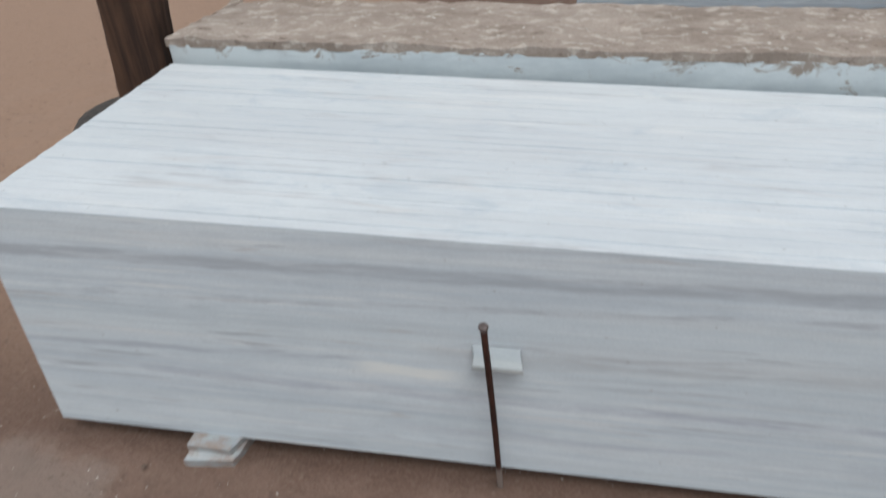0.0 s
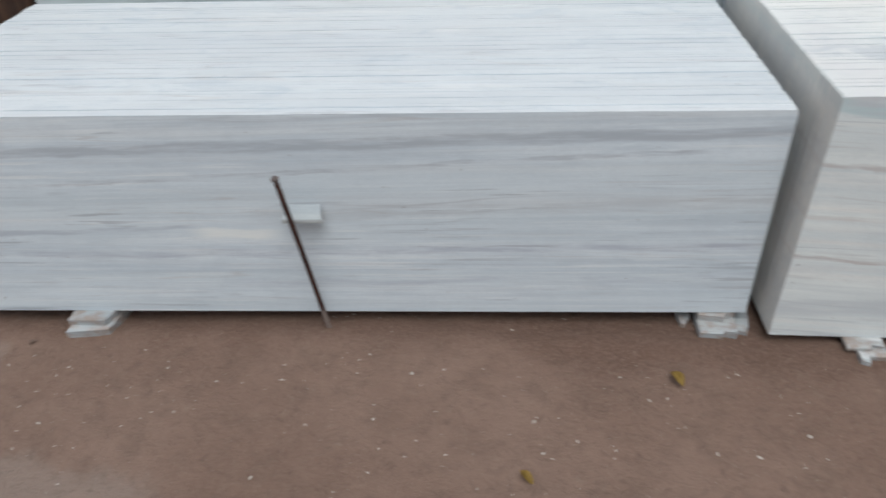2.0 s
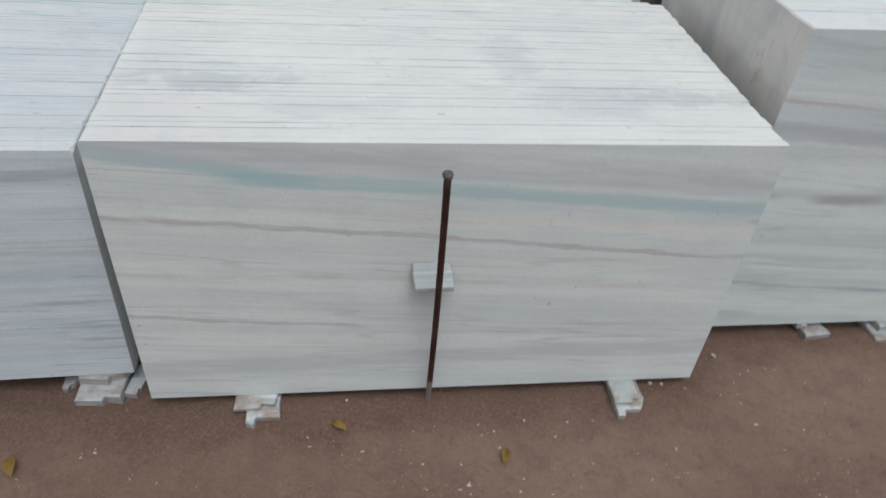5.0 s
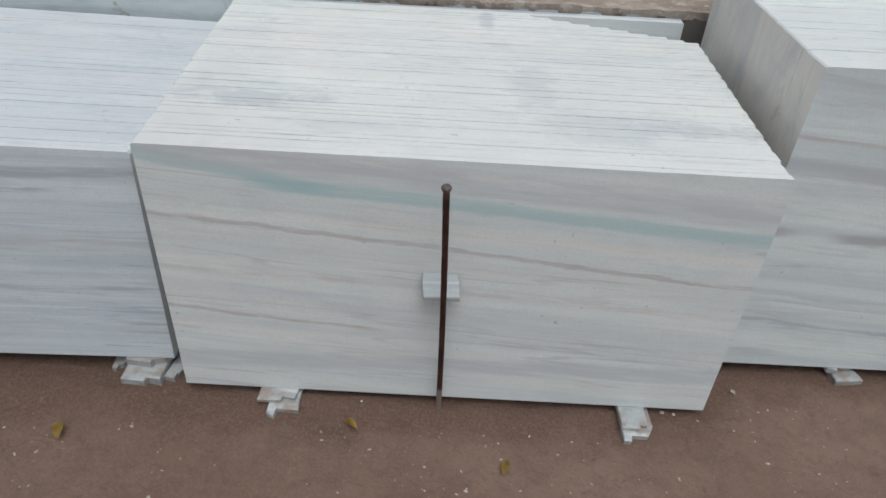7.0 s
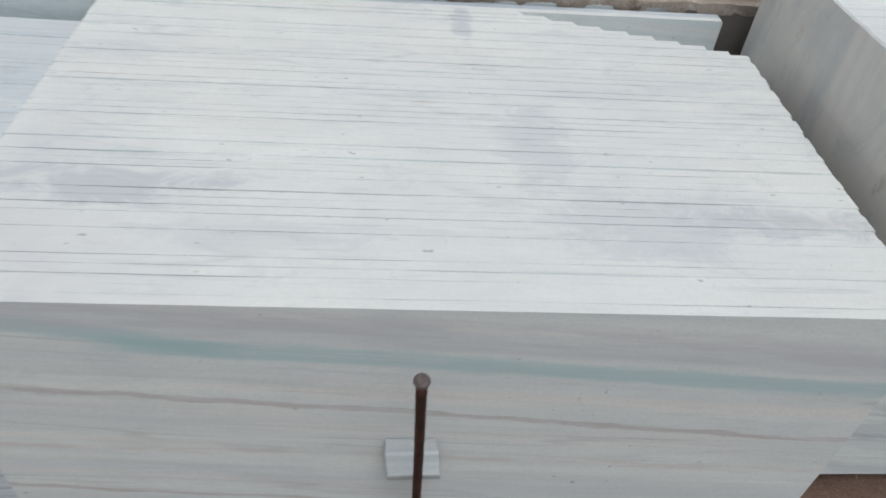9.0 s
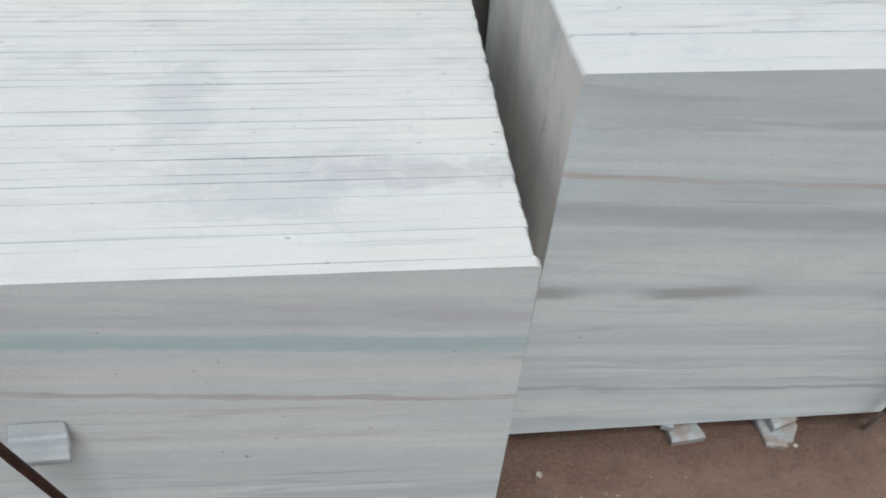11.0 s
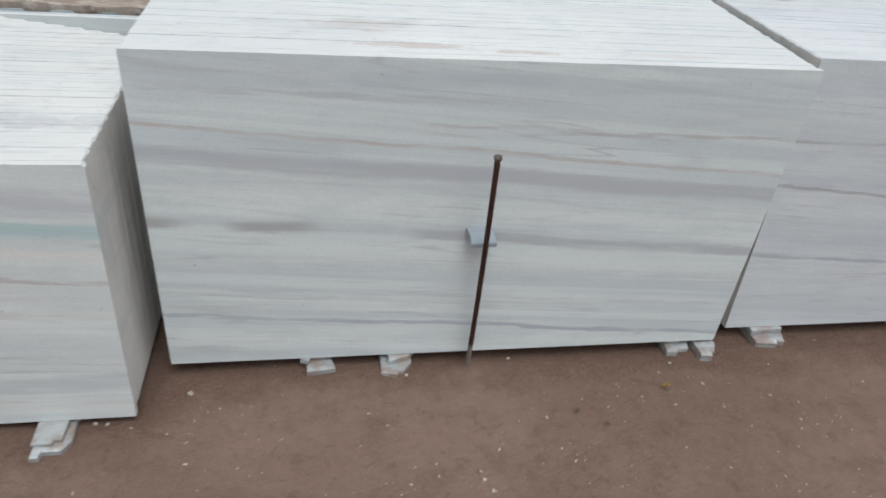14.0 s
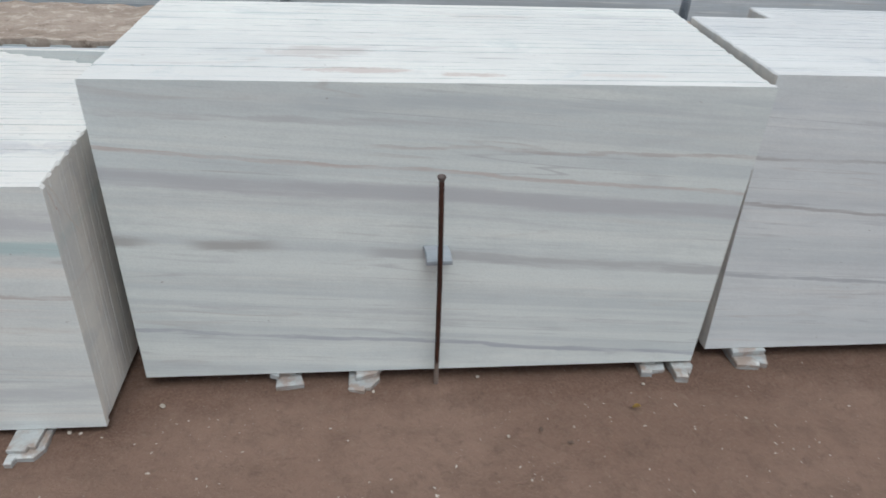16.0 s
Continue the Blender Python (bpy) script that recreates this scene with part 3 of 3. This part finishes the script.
stack("few longer white marble slabs leaning at the wall", MARBLE_D, FRONT_ROW, 8,
      (5.055, 5.052), (7.1, 7.1), (2.082, 2.082), (2.235, 2.235), 0.052, (1.046, 1.046, 1.05), 0.0, 0.004, 0.0, seed=15)
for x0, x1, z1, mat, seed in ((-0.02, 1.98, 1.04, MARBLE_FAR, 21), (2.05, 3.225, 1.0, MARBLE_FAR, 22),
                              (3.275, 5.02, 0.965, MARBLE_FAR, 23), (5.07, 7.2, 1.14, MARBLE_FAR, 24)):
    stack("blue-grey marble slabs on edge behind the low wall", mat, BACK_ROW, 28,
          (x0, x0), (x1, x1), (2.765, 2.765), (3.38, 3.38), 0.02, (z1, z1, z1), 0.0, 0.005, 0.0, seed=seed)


# ---- broken offcuts under the slabs ----
def shim(x0, x1, y_front, y_back, height, layers, seed, label="broken marble offcut wedged under the slabs"):
    rng = random.Random(seed)
    thing = tagged(new("marble_shim"), label, "stone offcut", "offcuts under the slabs")
    thing.location = ((x0 + x1) / 2, (y_front + y_back) / 2, 0)
    inverse = Matrix.Translation(thing.location).inverted()
    each = height / layers
    for n in range(layers):
        r = lambda a: rng.uniform(-a, a)
        back = rng.uniform(0.025, 0.05) * n
        w, slew = x1 - x0, r(0.016)
        out = [(x0 + r(0.010), y_back), (x0 + r(0.010) + slew, y_front + back + r(0.008))]
        # one corner or the middle of the edge has broken away
        broken = rng.choice((0.0, 0.3, 0.6))
        if broken:
            out += [(x0 + w * broken + slew, y_front + back - 0.004), (x0 + w * (broken + 0.05) + slew, y_front + back + rng.uniform(0.010, 0.022))]
        out += [(x1 - rng.uniform(0.0, 0.02) + slew, y_front + back + rng.uniform(0.0, 0.02)), (x1 + r(0.010) + slew * 0.5, y_front + back + 0.05), (x1 + r(0.010), y_back)]
        bm = flake(out, n * each - (0.012 if n == 0 else 0), (n + 1) * each - 0.0006)
        bm.transform(inverse)
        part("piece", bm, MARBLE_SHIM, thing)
    return thing


shim(-1.005, -0.848, 1.132, 1.60, 0.054, 2, 31)
shim(1.085, 1.215, 1.198, 1.70, 0.054, 2, 32)
shim(1.525, 1.625, 1.105, 1.60, 0.029, 2, 34)
shim(2.55, 2.645, 1.078, 1.70, 0.029, 2, 35)
shim(3.262, 3.360, 1.335, 1.8, 0.043, 2, 36)
shim(3.525, 3.622, 1.312, 1.8, 0.043, 2, 37)
shim(4.535, 4.625, 1.35, 1.8, 0.043, 2, 38)
shim(4.640, 4.705, 1.315, 1.8, 0.030, 1, 39, "broken marble flake lying under the slab corner")
shim(4.875, 5.00, 1.365, 1.9, 0.049, 2, 40)
for x0, x1, y0, y1, s in ((1.035, 1.075, 1.25, 1.33, 41), (1.222, 1.268, 1.225, 1.33, 42)):
    shim(x0, x1, y0, y1, 0.014, 1, s, "thin marble flake lying beside an offcut")


# ---- iron rods that hold the stacks, with their wedges ----
def iron_rod(foot, head, label):
    thing = tagged(new("iron_rod"), label, "iron rod", "rods before the stacks")
    thing.location = foot
    a, b = Vector((0, 0, -0.06)), Vector(head) - Vector(foot)
    axis = (b - a).normalized()
    turn = axis.to_track_quat("Z", "Y").to_matrix().to_4x4()
    length = (b - a).length

    def lathe(profile, sides=14, bend=0.0):
        bm = bmesh.new()
        rings = []
        for h, r in profile:
            ring = []
            for i in range(sides):
                t = 2 * math.pi * i / sides
                p = Vector((r * math.cos(t), r * math.sin(t), h))
                p.x += bend * math.sin(math.pi * h / length)
                ring.append(bm.verts.new(a + turn @ p))
            rings.append(ring)
        for p, q in zip(rings, rings[1:]):
            for i in range(sides):
                bm.faces.new((p[i], p[(i + 1) % sides], q[(i + 1) % sides], q[i]))
        bm.faces.new(rings[0][::-1])
        bm.faces.new(rings[-1])
        return bm

    rr = lambda h: 0.0078 + 0.0006 * noise.noise((h * 30, foot[0], 0))
    ob = part("shaft", lathe([(h, rr(h)) for h in np.linspace(0, length - 0.006, 24)], bend=0.003), RUST, thing)
    for p in ob.data.polygons:
        p.use_smooth = len(p.vertices) == 4
    part("head", lathe([(length - 0.012, 0.008), (length - 0.006, 0.0105), (length - 0.001, 0.0118), (length + 0.002, 0.0108), (length + 0.004, 0.0075)]),
         RUST_HEAD, thing, "hammered grey rod head")
    return thing


def wedge(x0, x1, z0, z1, face, label, seed, material):
    """A thin marble offcut held between rod and slab, its front edge hanging lower."""
    r = random.Random(seed)
    w, deep, thick = x1 - x0, 0.050, 0.014
    fall = (z1 - z0 - thick) / deep
    j = lambda: r.uniform(-0.003, 0.003)
    out = [(x0 + j(), face - 0.001), (x0 + 0.006 + j(), face - deep * 0.5), (x0 + 0.008 + j(), face - deep),
           (x0 + 0.55 * w, face - deep + 0.001), (x1 + j(), face - deep + 0.002), (x1 - 0.004 + j(), face - deep * 0.4), (x1 - 0.008 + j(), face - 0.001)]
    bm = flake(out, 0.0, thick, (0.0, fall))
    mid = sum(p[1] for p in out) / len(out)
    bm.transform(Matrix.Translation((0, 0, z0 + fall * (mid - face + deep))))
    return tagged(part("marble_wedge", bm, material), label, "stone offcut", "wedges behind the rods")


iron_rod((-0.112, 1.206, 0), (-0.151, 1.133, 0.630), "short rust-brown iron rod driven in before the long block")
wedge(-0.195, -0.068, 0.432, 0.470, 1.249, "small white marble offcut wedged between rod and slabs", 51, MARBLE_WEDGE)
iron_rod((2.032, 1.176, 0), (2.017, 1.076, 0.822), "rust-brown iron rod driven in before the cream block")
wedge(1.966, 2.068, 0.436, 0.492, 1.197, "white marble offcut wedged between rod and slabs", 52, MARBLE_WEDGE)
iron_rod((3.810, 1.360, 0), (3.781, 1.271, 0.807), "thin rust-brown iron rod driven in before the tall block")
wedge(3.748, 3.832, 0.492, 0.532, 1.373, "blue-grey marble offcut wedged between rod and slabs", 53, MARBLE_SLATE)


# ---- the post and the tyre beyond the long block ----
def wooden_post():
    bm = bmesh.new()
    x0, x1, y0, y1 = -1.868, -1.620, 2.35, 2.49
    rings = []
    for z in np.linspace(-0.05, 2.6, 60):
        ring = []
        for i in range(16):
            t = 2 * math.pi * i / 16
            cx, sx = math.cos(t), math.sin(t)
            px = (x0 + x1) / 2 + (x1 - x0) / 2 * math.copysign(abs(cx) ** 0.45, cx)
            py = (y0 + y1) / 2 + (y1 - y0) / 2 * math.copysign(abs(sx) ** 0.45, sx)
            d = 0.006 * noise.noise((px * 9, py * 9, z * 4)) + 0.003 * noise.noise((px * 20, py * 20, z * 30))
            ring.append(bm.verts.new((px + 0.07 * z + d * cx * 1.3, py + d * sx, z)))
        rings.append(ring)
    for p, q in zip(rings, rings[1:]):
        for i in range(16):
            bm.faces.new((p[i], p[(i + 1) % 16], q[(i + 1) % 16], q[i]))
    bm.faces.new(rings[0][::-1])
    bm.faces.new(rings[-1])
    return tagged(part("wooden_post", bm, WOOD), "dark brown rough wooden post at the wall's end", "post")


wooden_post()


def old_tyre(cx, cy, radius, tube):
    bm = bmesh.new()
    rings = []
    for i in range(56):
        a = 2 * math.pi * i / 56
        ring = []
        for j in range(14):
            b = 2 * math.pi * j / 14
            c, s = math.cos(b), math.sin(b)
            r = radius + tube * math.copysign(abs(c) ** 0.7, c) + (0.004 if (i % 2 and c > 0.5) else 0)
            ring.append(bm.verts.new((cx + r * math.cos(a), cy + r * math.sin(a), tube * 0.95 + tube * math.copysign(abs(s) ** 0.7, s))))
        rings.append(ring)
    for i in range(56):
        p, q = rings[i], rings[(i + 1) % 56]
        for j in range(14):
            bm.faces.new((p[j], p[(j + 1) % 14], q[(j + 1) % 14], q[j]))
    return tagged(part("old_tyre", bm, RUBBER), "old dusty black tyre lying flat on the sand", "tyre")


old_tyre(-2.21, 3.08, 0.30, 0.11)


# ---- leaves, pebbles and grit on the ground ----
def leaf(x, y, turn, size):
    bm = bmesh.new()
    left, mid, right = [], [], []
    for i in range(8):
        u = i / 7
        w = size * 0.24 * math.sin(math.pi * min(1, u * 0.94 + 0.05)) ** 0.8
        lift = 0.006 + 0.012 * math.sin(u * 3.0) * size / 0.06
        left.append(bm.verts.new((-w, u * size, lift + w * 0.45)))
        mid.append(bm.verts.new((0, u * size, lift)))
        right.append(bm.verts.new((w, u * size, lift + w * 0.25)))
    for a, b in ((left, mid), (mid, right)):
        for i in range(7):
            bm.faces.new((a[i], b[i], b[i + 1], a[i + 1]))
    bmesh.ops.solidify(bm, geom=bm.faces, thickness=0.0008)
    ob = part("leaf", bm, LEAF)
    ob.matrix_world = pose(x, y, 0.001, 0, 0, turn)
    return tagged(ob, "small curled dry yellow leaf on the earth", "leaf", "fallen leaves")


for x, y, turn, size in ((0.975, 1.045, 200, 0.062), (1.765, 1.10, 235, 0.045), (2.225, 0.99, 165, 0.048), (0.555, 0.64, 40, 0.05), (4.44, 1.20, 280, 0.03)):
    leaf(x, y, turn, size)


def lump(rng, size):
    bm = bmesh.new()
    bmesh.ops.create_icosphere(bm, subdivisions=1, radius=1)
    k = (size * rng.uniform(0.7, 1.25), size * rng.uniform(0.6, 1.0), size * rng.uniform(0.35, 0.65))
    for v in bm.verts:
        q = 1 + rng.uniform(-0.38, 0.32)
        v.co = Vector((v.co.x * k[0] * q, v.co.y * k[1] * q, v.co.z * k[2] * q))
    return bm


rng = random.Random(61)
for x, y, s in ((2.945, 1.285, 0.014), (3.60, 1.318, 0.011), (2.90, 1.135, 0.008), (2.70, 1.19, 0.012), (2.735, 1.185, 0.009), (4.01, 1.105, 0.012),
                (3.467, 1.165, 0.006), (4.517, 1.31, 0.011), (3.953, 1.372, 0.009), (2.43, 0.80, 0.010), (2.24, 0.865, 0.007), (1.68, 0.82, 0.007),
                (2.00, 0.96, 0.006), (1.80, 1.17, 0.014), (2.80, 1.165, 0.008), (-0.60, 1.00, 0.008), (-0.42, 0.95, 0.008), (-1.16, 0.86, 0.010),
                (-1.10, 0.70, 0.012), (-0.20, 0.62, 0.008), (0.19, 1.01, 0.009), (0.10, 0.83, 0.008), (0.32, 0.72, 0.007), (1.30, 0.83, 0.009)):
    ob = part("pebble", lump(rng, 0.72 * s), CHIP)
    ob.location = (x, y, 0.002 + s * 0.2)
    ob.rotation_euler.z = rng.uniform(0, 6)
    tagged(ob, "small white marble pebble on the earth", "pebble", "pebbles on the earth")
for x, y, s in ((-1.13, 1.10, 0.012), (4.12, 1.13, 0.011), (4.2, 1.07, 0.010)):
    ob = part("pebble", lump(rng, s), STONE)
    ob.location = (x, y, 0.003)
    tagged(ob, "small dark earthy pebble on the ground", "pebble", "pebbles on the earth")


def scatter(name, label, category, material, spots, seed, parent=None):
    """Uncountable grit as one mesh of small irregular chips."""
    r = random.Random(seed)
    verts, faces = [], []
    for x, y, z, s in spots:
        n = len(verts)
        a = r.uniform(0, 6.28)
        c, d = math.cos(a), math.sin(a)
        lx, ly, lz = s * r.uniform(0.8, 1.8), s * r.uniform(0.4, 0.9), s * r.uniform(0.3, 0.7)
        for px, py, pz in ((-1, -0.6, 0), (0.7, -1, 0), (1, 0.6, 0), (-0.5, 1, 0), (-0.4, -0.3, 1), (0.5, 0.2, 0.85)):
            px, py = px * lx * r.uniform(0.7, 1.2), py * ly * r.uniform(0.7, 1.2)
            verts.append((x + px * c - py * d, y + px * d + py * c, z + pz * lz - 0.0005))
        faces += [tuple(n + q for q in f) for f in ((0, 1, 4), (1, 5, 4), (1, 2, 5), (2, 3, 5), (3, 4, 5), (3, 0, 4))]
    me = bpy.data.meshes.new(name)
    me.from_pydata(verts, [], faces)
    me.materials.append(material)
    ob = new(name, me)
    if parent:
        ob.parent = parent
    return tagged(ob, label, category, kind="stuff")


rng = random.Random(71)
spots = []
while len(spots) < 7500:
    x, y = rng.uniform(-2.2, 6.4), rng.uniform(-0.5, 1.5)
    thick = 0.5 + 0.9 * noise.noise((x * 1.7, y * 2.1, 4)) + 0.5 * noise.noise((x * 5, y * 5, 1))
    thick += 0.5 * math.exp(-((x - 2.1) / 0.5) ** 2 - ((y - 0.85) / 0.2) ** 2) + 0.4 * math.exp(-((x + 1.15) / 0.25) ** 2 - ((y - 0.8) / 0.25) ** 2) + 0.5 * math.exp(-((x - 4.1) / 0.4) ** 2 - ((y - 0.9) / 0.2) ** 2)
    if rng.random() < 0.75 * thick:
        g = 0.010 * noise.noise((x * 1.3, y * 1.3, 0)) + 0.004 * noise.noise((x * 6, y * 6, 3)) - 0.004
        spots.append((x, y, g, 0.0011 + 0.0044 * rng.random() ** 4.5))
scatter("marble_grit", "white marble grit strewn over the earth", "grit", CHIP, spots, 72)
spots = []
for _ in range(420):
    x, y = rng.uniform(WALL_LEFT + 0.1, 6.5), WALL_FACE + 0.01 + 0.44 * rng.random() ** 1.5
    h = 0.012 * noise.noise((x * 4, y * 7, 2)) + 0.008 * noise.noise((x * 15, y * 19, 4))
    spots.append((x, y, WALL_TOP + h + 0.03 * (y - WALL_FACE), 0.0025 + 0.009 * rng.random() ** 4))
scatter("mortar_flakes", "pale flakes and crumbs lying on the wall", "grit", CHIP, spots, 73)
